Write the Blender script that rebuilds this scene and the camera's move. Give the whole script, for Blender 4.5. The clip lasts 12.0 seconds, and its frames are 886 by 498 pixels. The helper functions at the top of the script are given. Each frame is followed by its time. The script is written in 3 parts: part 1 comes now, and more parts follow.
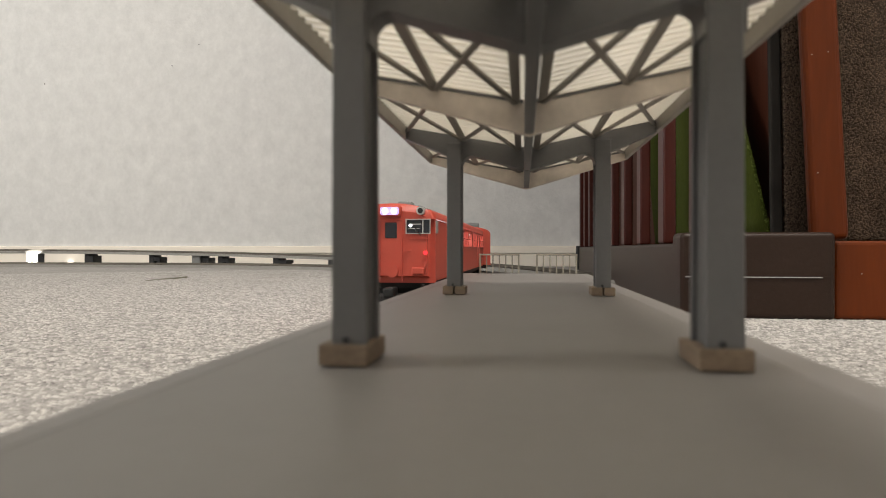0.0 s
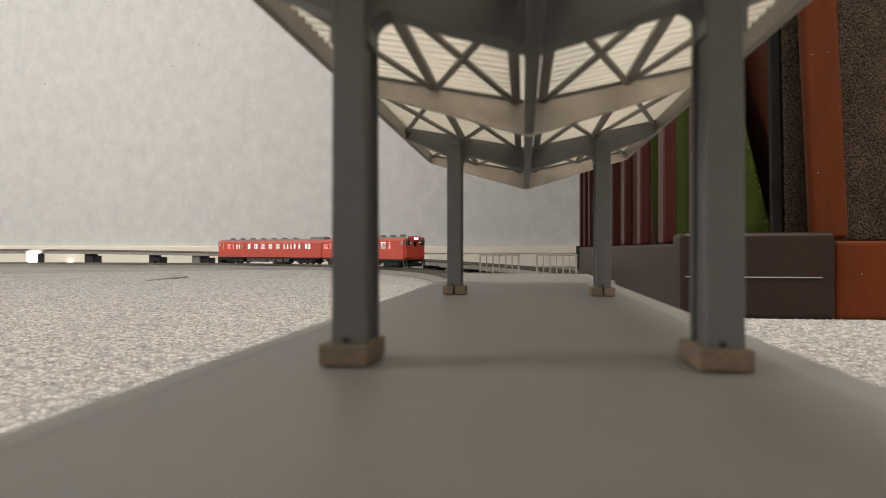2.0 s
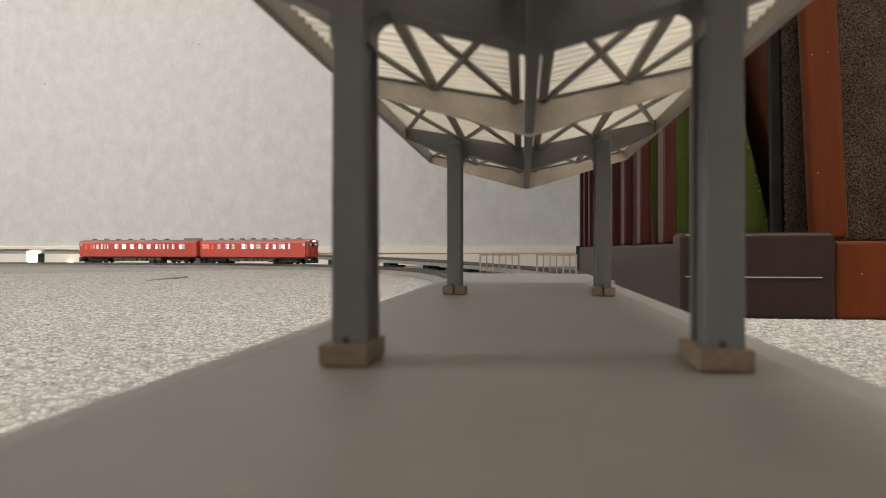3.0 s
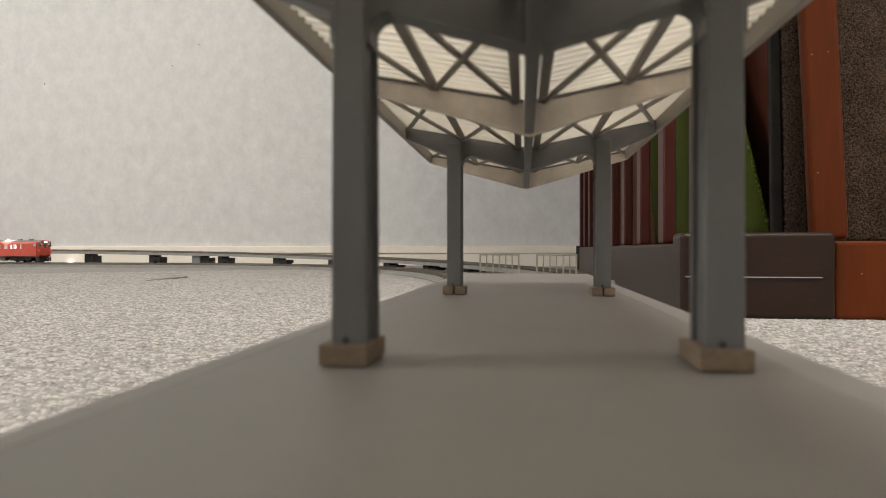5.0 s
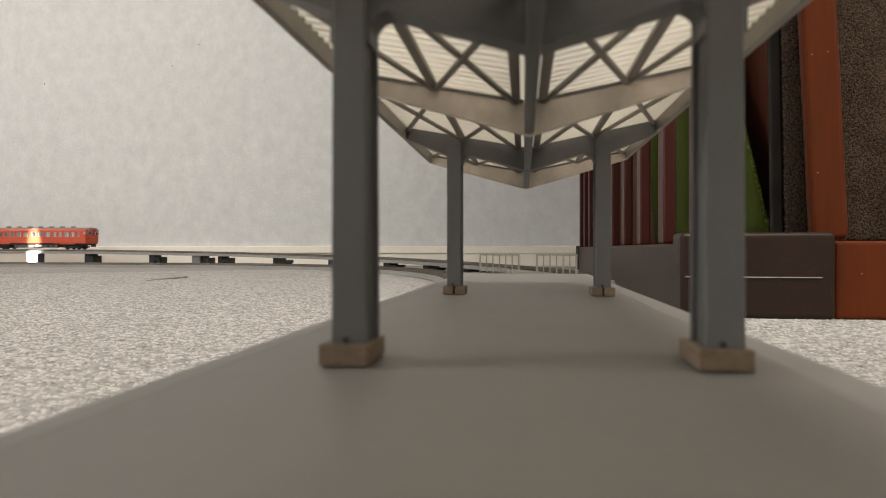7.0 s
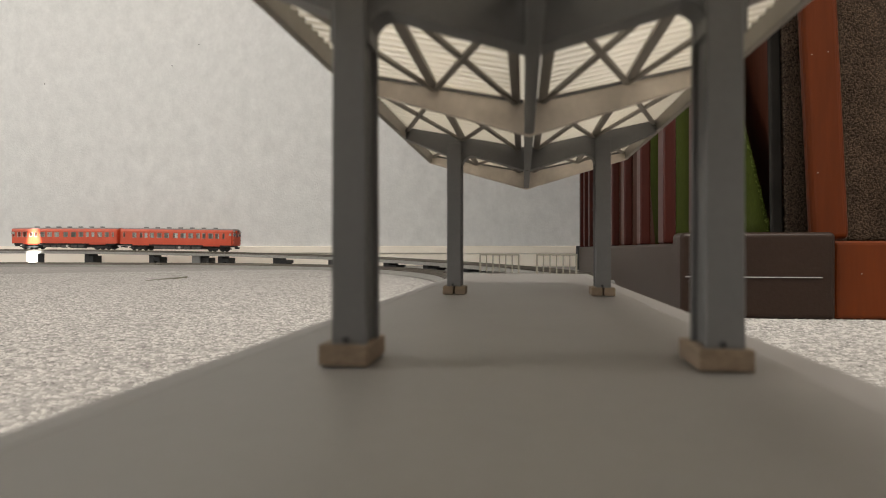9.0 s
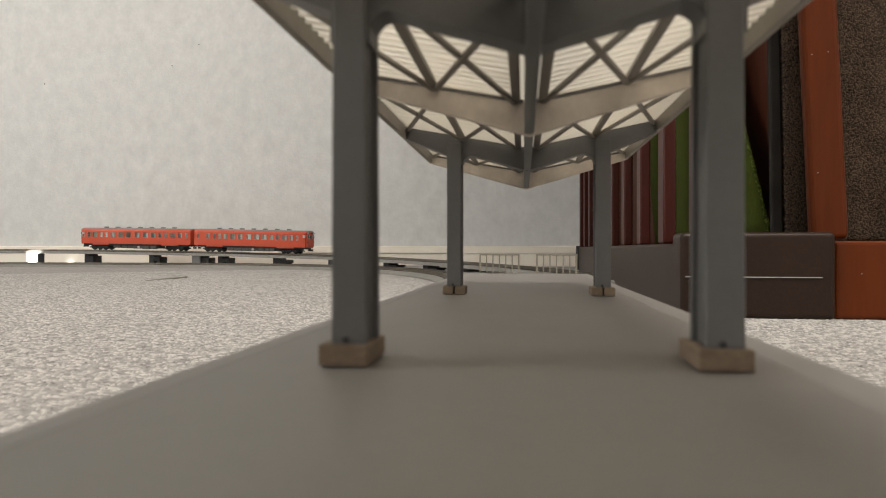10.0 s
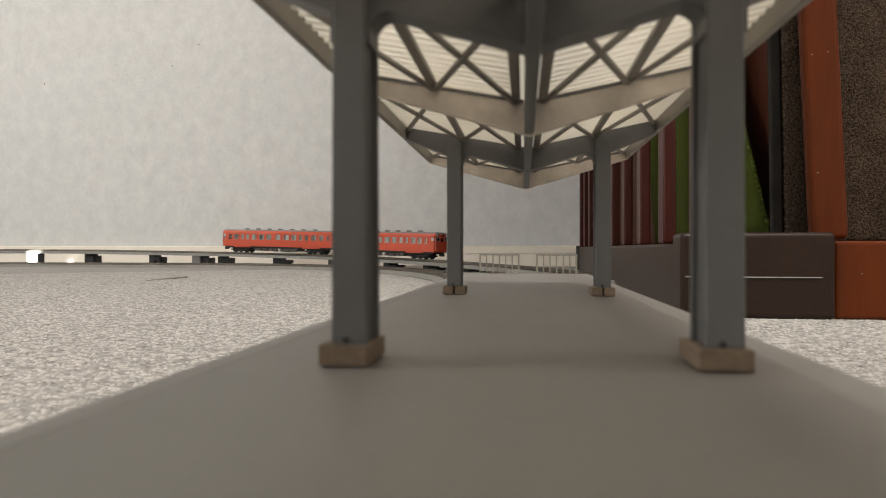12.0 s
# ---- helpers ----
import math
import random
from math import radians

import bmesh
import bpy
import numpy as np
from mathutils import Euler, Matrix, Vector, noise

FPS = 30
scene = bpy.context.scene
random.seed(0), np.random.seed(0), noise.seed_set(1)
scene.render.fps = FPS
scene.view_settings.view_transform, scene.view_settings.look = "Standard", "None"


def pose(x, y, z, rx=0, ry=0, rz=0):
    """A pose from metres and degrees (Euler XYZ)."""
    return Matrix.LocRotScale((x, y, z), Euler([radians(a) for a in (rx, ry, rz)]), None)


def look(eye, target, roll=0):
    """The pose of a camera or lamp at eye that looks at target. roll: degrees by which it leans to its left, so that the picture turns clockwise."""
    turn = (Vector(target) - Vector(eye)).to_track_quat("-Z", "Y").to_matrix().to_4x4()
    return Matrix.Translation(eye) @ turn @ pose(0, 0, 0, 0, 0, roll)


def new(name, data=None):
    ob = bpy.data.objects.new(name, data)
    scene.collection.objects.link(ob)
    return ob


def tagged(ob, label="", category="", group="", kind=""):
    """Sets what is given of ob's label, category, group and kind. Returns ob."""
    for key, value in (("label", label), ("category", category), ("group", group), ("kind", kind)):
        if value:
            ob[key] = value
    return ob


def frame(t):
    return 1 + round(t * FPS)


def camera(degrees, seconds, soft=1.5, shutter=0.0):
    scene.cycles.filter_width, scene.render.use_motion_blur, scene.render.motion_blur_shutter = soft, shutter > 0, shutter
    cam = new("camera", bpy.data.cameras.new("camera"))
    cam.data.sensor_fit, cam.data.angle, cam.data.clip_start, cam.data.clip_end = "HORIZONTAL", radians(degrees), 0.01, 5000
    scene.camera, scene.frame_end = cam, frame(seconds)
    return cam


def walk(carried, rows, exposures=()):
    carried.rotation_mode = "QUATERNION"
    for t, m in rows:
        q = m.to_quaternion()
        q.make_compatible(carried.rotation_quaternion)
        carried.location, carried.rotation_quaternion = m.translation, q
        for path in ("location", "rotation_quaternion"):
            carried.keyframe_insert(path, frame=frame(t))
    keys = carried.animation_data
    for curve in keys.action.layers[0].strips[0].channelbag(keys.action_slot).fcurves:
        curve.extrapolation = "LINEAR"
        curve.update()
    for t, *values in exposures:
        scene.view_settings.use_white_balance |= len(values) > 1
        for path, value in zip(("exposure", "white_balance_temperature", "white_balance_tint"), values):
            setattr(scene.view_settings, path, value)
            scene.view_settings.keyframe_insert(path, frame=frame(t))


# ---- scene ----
cam = camera(73.5, 12.0, soft=0.6)
EYE = 0.036
walk(cam, [(0, look((0, 0, EYE), (-0.147, 0.989, EYE))), (12, look((0, 0, EYE), (-0.147, 0.989, EYE)))],
     exposures=[(0, 0.08, 6500, 10), (0.5, 0.0, 6500, 10), (5, 0.02, 6500, 10), (12, 0.0, 6500, 10)])
cam.data.dof.use_dof = True
cam.data.dof.focus_distance = 0.42
cam.data.dof.aperture_fstop = 36.0

# ---- light: the ceiling lamp of the room and an unseen window added as fill ----
world = bpy.data.worlds.new("room_air")
scene.world = world
world.use_nodes = True
world.node_tree.nodes["Background"].inputs[0].default_value = (0.9, 0.95, 1.0, 1)
world.node_tree.nodes["Background"].inputs[1].default_value = 0.05


def area_lamp(name, place, target, size, power, colour):
    data = bpy.data.lights.new(name, "AREA")
    data.shape, data.size, data.energy, data.color = "DISK", size, power, colour
    ob = new(name, data)
    ob.matrix_world = look(place, target)
    return ob


area_lamp("ceiling_lamp_light", (0.55, -0.55, 2.28), (0.55, -0.55, 0), 0.7, 44, (1.0, 0.93, 0.84))
fill_light = area_lamp("window_1_light", (-2.68, -0.50, 1.35), (-1.2, -0.43, 1.16), 1.1, 44, (1.0, 0.985, 0.955))
fill_light.data.shape = "SQUARE"

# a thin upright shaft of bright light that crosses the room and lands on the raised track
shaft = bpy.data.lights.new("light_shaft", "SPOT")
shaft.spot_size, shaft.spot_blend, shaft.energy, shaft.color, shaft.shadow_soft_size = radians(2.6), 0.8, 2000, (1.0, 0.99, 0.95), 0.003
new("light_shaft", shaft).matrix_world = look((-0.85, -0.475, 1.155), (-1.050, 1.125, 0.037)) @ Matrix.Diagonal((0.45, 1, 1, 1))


# ---- materials ----
def material(name, colour, rough=0.6, metal=0.0, fine=0.0, fine_scale=400.0, coarse=0.0, coarse_scale=20.0,
             bump=0.0, bump_scale=800.0, fine_from=(0.25, 0.75), stretch=(1, 1, 1), island=0.0, coat=0.0, emit=None, power=0.0, spec=0.5):
    m = bpy.data.materials.new(name)
    m.use_nodes = True
    nt = m.node_tree
    b = nt.nodes["Principled BSDF"]
    b.inputs["Roughness"].default_value = rough
    b.inputs["Metallic"].default_value = metal
    b.inputs["Specular IOR Level"].default_value = spec
    b.inputs["Coat Weight"].default_value = coat
    b.inputs["Coat Roughness"].default_value = 0.15
    tc = nt.nodes.new("ShaderNodeTexCoord")
    mp = nt.nodes.new("ShaderNodeMapping")
    mp.inputs["Scale"].default_value = stretch
    nt.links.new(tc.outputs["Object"], mp.inputs["Vector"])

    def noise_at(scale, detail=3.0):
        n = nt.nodes.new("ShaderNodeTexNoise")
        n.inputs["Scale"].default_value = scale
        n.inputs["Detail"].default_value = detail
        nt.links.new(mp.outputs["Vector"], n.inputs["Vector"])
        return n.outputs["Fac"]

    value = None
    for amount, scale, span in ((fine, fine_scale, fine_from), (coarse, coarse_scale, (0.25, 0.75))):
        if amount:
            r = nt.nodes.new("ShaderNodeMapRange")
            r.inputs["From Min"].default_value, r.inputs["From Max"].default_value = span
            r.inputs["To Min"].default_value, r.inputs["To Max"].default_value = 1 - amount, 1 + amount
            nt.links.new(noise_at(scale), r.inputs["Value"])
            if value is None:
                value = r.outputs[0]
            else:
                mul = nt.nodes.new("ShaderNodeMath")
                mul.operation = "MULTIPLY"
                nt.links.new(value, mul.inputs[0])
                nt.links.new(r.outputs[0], mul.inputs[1])
                value = mul.outputs[0]
    if island:
        g = nt.nodes.new("ShaderNodeNewGeometry")
        r = nt.nodes.new("ShaderNodeMapRange")
        r.inputs["To Min"].default_value, r.inputs["To Max"].default_value = 1 - island, 1 + island
        pw = nt.nodes.new("ShaderNodeMath")
        pw.operation, pw.inputs[1].default_value = "POWER", 0.4
        nt.links.new(g.outputs["Random Per Island"], pw.inputs[0])
        nt.links.new(pw.outputs[0], r.inputs["Value"])
        if value is None:
            value = r.outputs[0]
        else:
            mul = nt.nodes.new("ShaderNodeMath")
            mul.operation = "MULTIPLY"
            nt.links.new(value, mul.inputs[0])
            nt.links.new(r.outputs[0], mul.inputs[1])
            value = mul.outputs[0]
    if value is None:
        b.inputs["Base Color"].default_value = (*colour, 1)
    else:
        mix = nt.nodes.new("ShaderNodeVectorMath")
        mix.operation = "SCALE"
        mix.inputs[0].default_value = colour
        nt.links.new(value, mix.inputs["Scale"])
        nt.links.new(mix.outputs[0], b.inputs["Base Color"])
    if bump:
        bp = nt.nodes.new("ShaderNodeBump")
        bp.inputs["Strength"].default_value = bump
        bp.inputs["Distance"].default_value = 0.0005
        nt.links.new(noise_at(bump_scale, 4.0), bp.inputs["Height"])
        nt.links.new(bp.outputs[0], b.inputs["Normal"])
    if emit:
        b.inputs["Emission Color"].default_value = (*emit, 1)
        b.inputs["Emission Strength"].default_value = power
    return m


WALLPAPER = material("wallpaper", (0.66, 0.655, 0.64), 0.75, coarse=0.075, coarse_scale=32, fine=0.045, fine_scale=130,
                     bump=1.3, bump_scale=240, stretch=(1, 1, 0.9))


def raised_flecks(m):
    """Clusters of small raised flecks pressed into the vinyl."""
    nt = m.node_tree
    b = nt.nodes["Principled BSDF"]
    tc = nt.nodes.new("ShaderNodeTexCoord")
    levels = []
    for scale, lo, hi in ((260, 0.52, 0.78), (12, 0.50, 0.72)):
        n = nt.nodes.new("ShaderNodeTexNoise")
        n.inputs["Scale"].default_value, n.inputs["Detail"].default_value = scale, 2.0
        r = nt.nodes.new("ShaderNodeMapRange")
        r.inputs["From Min"].default_value, r.inputs["From Max"].default_value = lo, hi
        nt.links.new(tc.outputs["Object"], n.inputs["Vector"])
        nt.links.new(n.outputs["Fac"], r.inputs["Value"])
        levels.append(r.outputs[0])
    both = nt.nodes.new("ShaderNodeMath")
    both.operation = "MULTIPLY"
    nt.links.new(levels[0], both.inputs[0])
    nt.links.new(levels[1], both.inputs[1])
    bp = nt.nodes.new("ShaderNodeBump")
    bp.inputs["Strength"].default_value, bp.inputs["Distance"].default_value = 0.5, 0.0006
    nt.links.new(both.outputs[0], bp.inputs["Height"])
    nt.links.new(b.inputs["Normal"].links[0].from_socket, bp.inputs["Normal"])
    nt.links.new(bp.outputs[0], b.inputs["Normal"])


raised_flecks(WALLPAPER)
PAINT_WHITE = material("cream_paint", (0.90, 0.835, 0.735), 0.7, coarse=0.04, coarse_scale=12, spec=0.2)
CEILING = material("ceiling_paper", (0.8, 0.79, 0.77), 0.8, coarse=0.03, coarse_scale=5)
CARPET = material("carpet_backing", (0.33, 0.315, 0.295), 0.95, fine=0.4, fine_scale=260, coarse=0.10, coarse_scale=40,
                  bump=1.0, bump_scale=500, spec=0.1)
TUFT = material("carpet_loop", (0.330, 0.316, 0.297), 0.95, island=0.28, fine=0.34, fine_scale=230, fine_from=(0.34, 0.52), coarse=0.08, coarse_scale=22, spec=0.1)
PLATFORM_PAINT = material("grey_platform_paint", (0.193, 0.180, 0.165), 0.5, coarse=0.09, coarse_scale=22, fine=0.03, fine_scale=500,
                          bump=0.08, bump_scale=900)
PLATFORM_EDGE = material("grey_platform_edge", (0.215, 0.202, 0.188), 0.5, coarse=0.06, coarse_scale=30, bump=0.1, bump_scale=900)
POST_GREY = material("grey_styrene_paint", (0.114, 0.112, 0.110), 0.45, coarse=0.10, coarse_scale=45, fine=0.05, fine_scale=700,
                     bump=0.12, bump_scale=900)
BEAM_GREY = material("pale_styrene", (0.60, 0.53, 0.455), 0.5, coarse=0.28, coarse_scale=70, fine=0.05, fine_scale=600, bump=0.1)
BALSA = material("balsa_wood", (0.175, 0.126, 0.083), 0.8, fine=0.25, fine_scale=700, coarse=0.12, coarse_scale=150,
                 stretch=(1, 1, 5), bump=0.5, bump_scale=900)
BRACE_GREY = material("grey_brown_brace", (0.23, 0.205, 0.175), 0.5, coarse=0.14, coarse_scale=60, fine=0.05, fine_scale=600)
FENCE_PAINT = material("cream_fence_paint", (0.27, 0.245, 0.195), 0.5, coarse=0.15, coarse_scale=120)
BROWN_VINYL = material("dark_brown_vinyl", (0.030, 0.0175, 0.0125), 0.38, coarse=0.12, coarse_scale=18, fine=0.1, fine_scale=500,
                       bump=0.25, bump_scale=700, spec=0.17)
ORANGE_WOOD = material("orange_stained_wood", (0.110, 0.0240, 0.0055), 0.30, fine=0.12, fine_scale=260, coarse=0.18, coarse_scale=30,
                       stretch=(1, 1, 0.12), bump=0.15, bump_scale=500, spec=0.14)
RED_WOOD = material("red_brown_wood", (0.052, 0.010, 0.0065), 0.36, fine=0.14, fine_scale=260, coarse=0.18, coarse_scale=30,
                    stretch=(1, 1, 0.12), spec=0.22)
DARK_WOOD = material("dark_red_wood", (0.055, 0.016, 0.008), 0.6, fine=0.2, fine_scale=220, stretch=(1, 1, 0.1), spec=0.1)
BROWN_TEXTILE = material("brown_fleece", (0.052, 0.037, 0.026), 0.95, fine=0.7, fine_scale=520, coarse=0.25, coarse_scale=90,
                         bump=1.0, bump_scale=600, spec=0.1)
FLEECE_PILE = material("brown_fleece_pile", (0.086, 0.059, 0.042), 0.95, island=0.4, coarse=0.2, coarse_scale=90, spec=0.1)
BINDING = material("grey_binding", (0.028, 0.025, 0.022), 0.9, coarse=0.2, coarse_scale=60, spec=0.1)
GREEN_CLOTH = material("green_felt", (0.046, 0.058, 0.009), 0.95, fine=0.25, fine_scale=500, coarse=0.1, coarse_scale=40,
                       bump=1.0, bump_scale=800, spec=0.1)
GREEN_YARN = material("pale_green_yarn", (0.16, 0.20, 0.045), 0.95, island=0.4, spec=0.1)
BALLAST = material("grey_roadbed", (0.23, 0.22, 0.20), 0.85, fine=0.35, fine_scale=900, coarse=0.08, coarse_scale=40,
                   bump=1.0, bump_scale=1400)
SLEEPER = material("brown_grey_sleeper", (0.10, 0.085, 0.07), 0.8, coarse=0.15, coarse_scale=200)
RAIL_STEEL = material("nickel_rail", (0.20, 0.18, 0.15), 0.45, metal=0.9, coarse=0.15, coarse_scale=60)
BLACK_PLASTIC = material("black_plastic", (0.018, 0.018, 0.019), 0.55, coarse=0.15, coarse_scale=90, bump=0.2)
TRAIN_RED = material("vermilion_paint", (0.55, 0.080, 0.050), 0.42, coarse=0.06, coarse_scale=60, fine=0.03, fine_scale=900, bump=0.05)
TRAIN_ORANGE = material("faded_vermilion_paint", (0.56, 0.074, 0.028), 0.45, coarse=0.06, coarse_scale=60, fine=0.03, fine_scale=900)
ROOF_GREY = material("grey_roof_paint", (0.20, 0.20, 0.195), 0.6, coarse=0.12, coarse_scale=80)
UNDER_GREY = material("dusty_underframe_grey", (0.085, 0.08, 0.075), 0.7, coarse=0.25, coarse_scale=160)
UNDER_BLACK = material("black_bogie", (0.012, 0.012, 0.012), 0.6, coarse=0.25, coarse_scale=160)
STEP_GREY = material("grey_step", (0.035, 0.034, 0.033), 0.6)
INTERIOR = material("pale_interior", (0.52, 0.50, 0.46), 0.7)
SEAT_BLUE = material("blue_seat_plastic", (0.03, 0.05, 0.22), 0.6)
SILVER = material("silver_trim", (0.6, 0.6, 0.58), 0.3, metal=0.8)
LIT_CEILING = material("lit_cabin_ceiling", (0.8, 0.8, 0.8), 0.6, emit=(0.84, 0.88, 1.0), power=8.0)
HEADLIGHT = material("lit_headlight", (0.3, 0.25, 0.5), 0.3, emit=(0.58, 0.46, 1.0), power=0.9)
BULB = material("lit_bulb", (0.9, 0.9, 0.9), 0.3, emit=(0.95, 0.92, 1.0), power=6.0)
TAIL_RED = material("lit_tail_lamp", (0.5, 0.01, 0.01), 0.3, emit=(1.0, 0.03, 0.04), power=1.6)
LED_WHITE = material("lit_white_diffuser", (0.9, 0.9, 0.9), 0.4, emit=(0.88, 0.96, 1.0), power=2.2)
TWIG = material("dry_straw", (0.19, 0.18, 0.14), 0.85, fine=0.3, fine_scale=500)


def glass_material(name, tint, rough):
    m = bpy.data.materials.new(name)
    m.use_nodes = True
    b = m.node_tree.nodes["Principled BSDF"]
    b.inputs["Base Color"].default_value = (*tint, 1)
    b.inputs["Transmission Weight"].default_value = 1.0
    b.inputs["Roughness"].default_value = rough
    b.inputs["IOR"].default_value = 1.3
    return m


def sheet_material():
    """Milky corrugated roofing that lets the lamp's light through."""
    m = bpy.data.materials.new("milky_corrugated_sheet")
    m.use_nodes = True
    nt = m.node_tree
    b = nt.nodes["Principled BSDF"]
    b.inputs["Base Color"].default_value = (0.72, 0.69, 0.62, 1)
    b.inputs["Roughness"].default_value = 0.4
    t = nt.nodes.new("ShaderNodeBsdfTranslucent")
    t.inputs["Color"].default_value = (0.95, 0.93, 0.885, 1)
    mix = nt.nodes.new("ShaderNodeMixShader")
    mix.inputs[0].default_value = 0.88
    nt.links.new(b.outputs[0], mix.inputs[1])
    nt.links.new(t.outputs[0], mix.inputs[2])
    nt.links.new(mix.outputs[0], nt.nodes["Material Output"].inputs["Surface"])
    return m


GLASS = glass_material("train_window_glass", (0.92, 0.95, 0.95), 0.02)
SHEET = sheet_material()


# ---- mesh helpers ----
def part(name, bm, mat, parent=None, label="", smooth=False):
    me = bpy.data.meshes.new(name)
    bm.to_mesh(me)
    bm.free()
    for mt in (mat if isinstance(mat, (list, tuple)) else [mat]):
        me.materials.append(mt)
    if smooth:
        for p in me.polygons:
            p.use_smooth = True
    ob = new(name, me)
    if parent is not None:
        ob.parent = parent
    if label:
        ob["label"] = label
    return ob


def shared(name, me, parent, m):
    ob = new(name, me)
    ob.parent = parent
    ob.matrix_basis = m
    return ob


def empty(name, m=None):
    ob = new(name)
    ob.empty_display_size = 0.01
    if m is not None:
        ob.matrix_basis = m
    return ob


def add_box(bm, lo, hi, bevel=0.0, m=None, mat_index=0, segments=2):
    """An axis-parallel box between two corners, with rounded edges."""
    lo, hi = Vector(lo), Vector(hi)
    g = bmesh.ops.create_cube(bm, size=1.0)
    vs = g["verts"]
    c, d = (lo + hi) / 2, hi - lo
    for v in vs:
        v.co = Vector((v.co.x * d.x, v.co.y * d.y, v.co.z * d.z)) + c
    faces = {f for v in vs for f in v.link_faces}
    if bevel:
        es = list({e for v in vs for e in v.link_edges})
        r = bmesh.ops.bevel(bm, geom=es, offset=bevel, segments=segments, affect="EDGES", profile=0.5)
        vs = list({v for f in r["faces"] for v in f.verts} | {v for v in vs if v.is_valid})
        faces = {f for v in vs for f in v.link_faces}
    for f in faces:
        f.material_index = mat_index
    if m is not None:
        for v in vs:
            v.co = m @ v.co
    return vs


def box(lo, hi, bevel=0.0, m=None, segments=2):
    bm = bmesh.new()
    add_box(bm, lo, hi, bevel, m, 0, segments)
    return bm


def add_bar(bm, a, b, w, h, up=(0, 0, 1)):
    """A straight bar of section w x h from a to b."""
    a, b, up = Vector(a), Vector(b), Vector(up)
    d = (b - a)
    y = d.normalized()
    x = y.cross(up).normalized()
    z = x.cross(y)
    m = Matrix.Translation(a) @ Matrix((x, y, z)).transposed().to_4x4()
    add_box(bm, (-w / 2, 0, -h / 2), (w / 2, d.length, h / 2), min(w, h) * 0.12, m, 0, 1)


def bar(a, b, w, h, up=(0, 0, 1)):
    bm = bmesh.new()
    add_bar(bm, a, b, w, h, up)
    return bm


def add_prism(bm, outline, lift):
    """A closed outline of points, thickened along the vector lift."""
    lift = Vector(lift)
    lower = [bm.verts.new(p) for p in outline]
    upper = [bm.verts.new(Vector(p) + lift) for p in outline]
    bm.faces.new(lower)
    bm.faces.new(upper[::-1])
    n = len(outline)
    for i in range(n):
        bm.faces.new((lower[i], upper[i], upper[(i + 1) % n], lower[(i + 1) % n]))
    bmesh.ops.recalc_face_normals(bm, faces=bm.faces)


def cylinder(r, depth, m, segments=20, r2=None):
    bm = bmesh.new()
    bmesh.ops.create_cone(bm, cap_ends=True, segments=segments, radius1=r, radius2=r if r2 is None else r2, depth=depth, matrix=m)
    return bm


# ---- the room ----
WALL_Y = 1.25
part("wall_north", box((-2.7, WALL_Y, 0), (1.3, WALL_Y + 0.12, 2.4)), WALLPAPER)
part("wall_south", box((-2.7, -2.42, 0), (1.3, -2.3, 2.4)), WALLPAPER)
bm = box((-2.82, -2.42, 0), (-2.7, -1.10, 2.4))
add_box(bm, (-2.82, 0.10, 0), (-2.7, WALL_Y + 0.12, 2.4))
add_box(bm, (-2.82, -1.10, 0), (-2.7, 0.10, 0.75))
add_box(bm, (-2.82, -1.10, 1.95), (-2.7, 0.10, 2.4))
part("wall_west", bm, WALLPAPER)
# unseen window, added to house the fill light from the left
bm = box((-2.80, -1.10, 0.75), (-2.76, -1.04, 1.95))
add_box(bm, (-2.80, 0.04, 0.75), (-2.76, 0.10, 1.95))
add_box(bm, (-2.80, -1.04, 0.75), (-2.76, 0.04, 0.81))
add_box(bm, (-2.80, -1.04, 1.89), (-2.76, 0.04, 1.95))
add_box(bm, (-2.80, -0.525, 0.81), (-2.76, -0.475, 1.89))
tagged(part("window_1", bm, PAINT_WHITE), "white framed window, unseen, added for soft light from the left", kind="structure")
part("pane", box((-2.785, -1.04, 0.81), (-2.78, 0.04, 1.89)), GLASS, bpy.data.objects["window_1"])
part("wall_east", box((1.3, -2.42, 0), (1.42, WALL_Y + 0.12, 2.4)), WALLPAPER)
part("ceiling", box((-2.82, -2.42, 2.4), (1.42, WALL_Y + 0.12, 2.5)), CEILING)
part("floor", box((-2.82, -2.42, -0.05), (1.42, WALL_Y + 0.12, 0)), CARPET)
for n in ("wall_north", "wall_south", "wall_west", "wall_east", "ceiling", "floor"):
    tagged(bpy.data.objects[n], kind="structure")
tagged(bpy.data.objects["wall_north"], "pale grey textured vinyl wallpaper")
tagged(bpy.data.objects["floor"], "mottled light grey loop-pile carpet")
bm = box((-2.7, WALL_Y - 0.008, 0.0), (1.3, WALL_Y, 0.0255), 0.0008)
add_box(bm, (-2.7, WALL_Y - 0.0105, 0.0265), (1.3, WALL_Y, 0.0425), 0.0015)
tagged(part("baseboard", bm, PAINT_WHITE), "cream baseboard with a narrow groove", kind="structure")


for mx, mz in ((-1.1387, 0.4265), (-0.7456, 0.500), (-0.811, 0.4544)):
    hole = part("pin_hole", cylinder(0.0012, 0.001, pose(mx, WALL_Y, mz, 90), 10), BLACK_PLASTIC, bpy.data.objects["wall_north"])


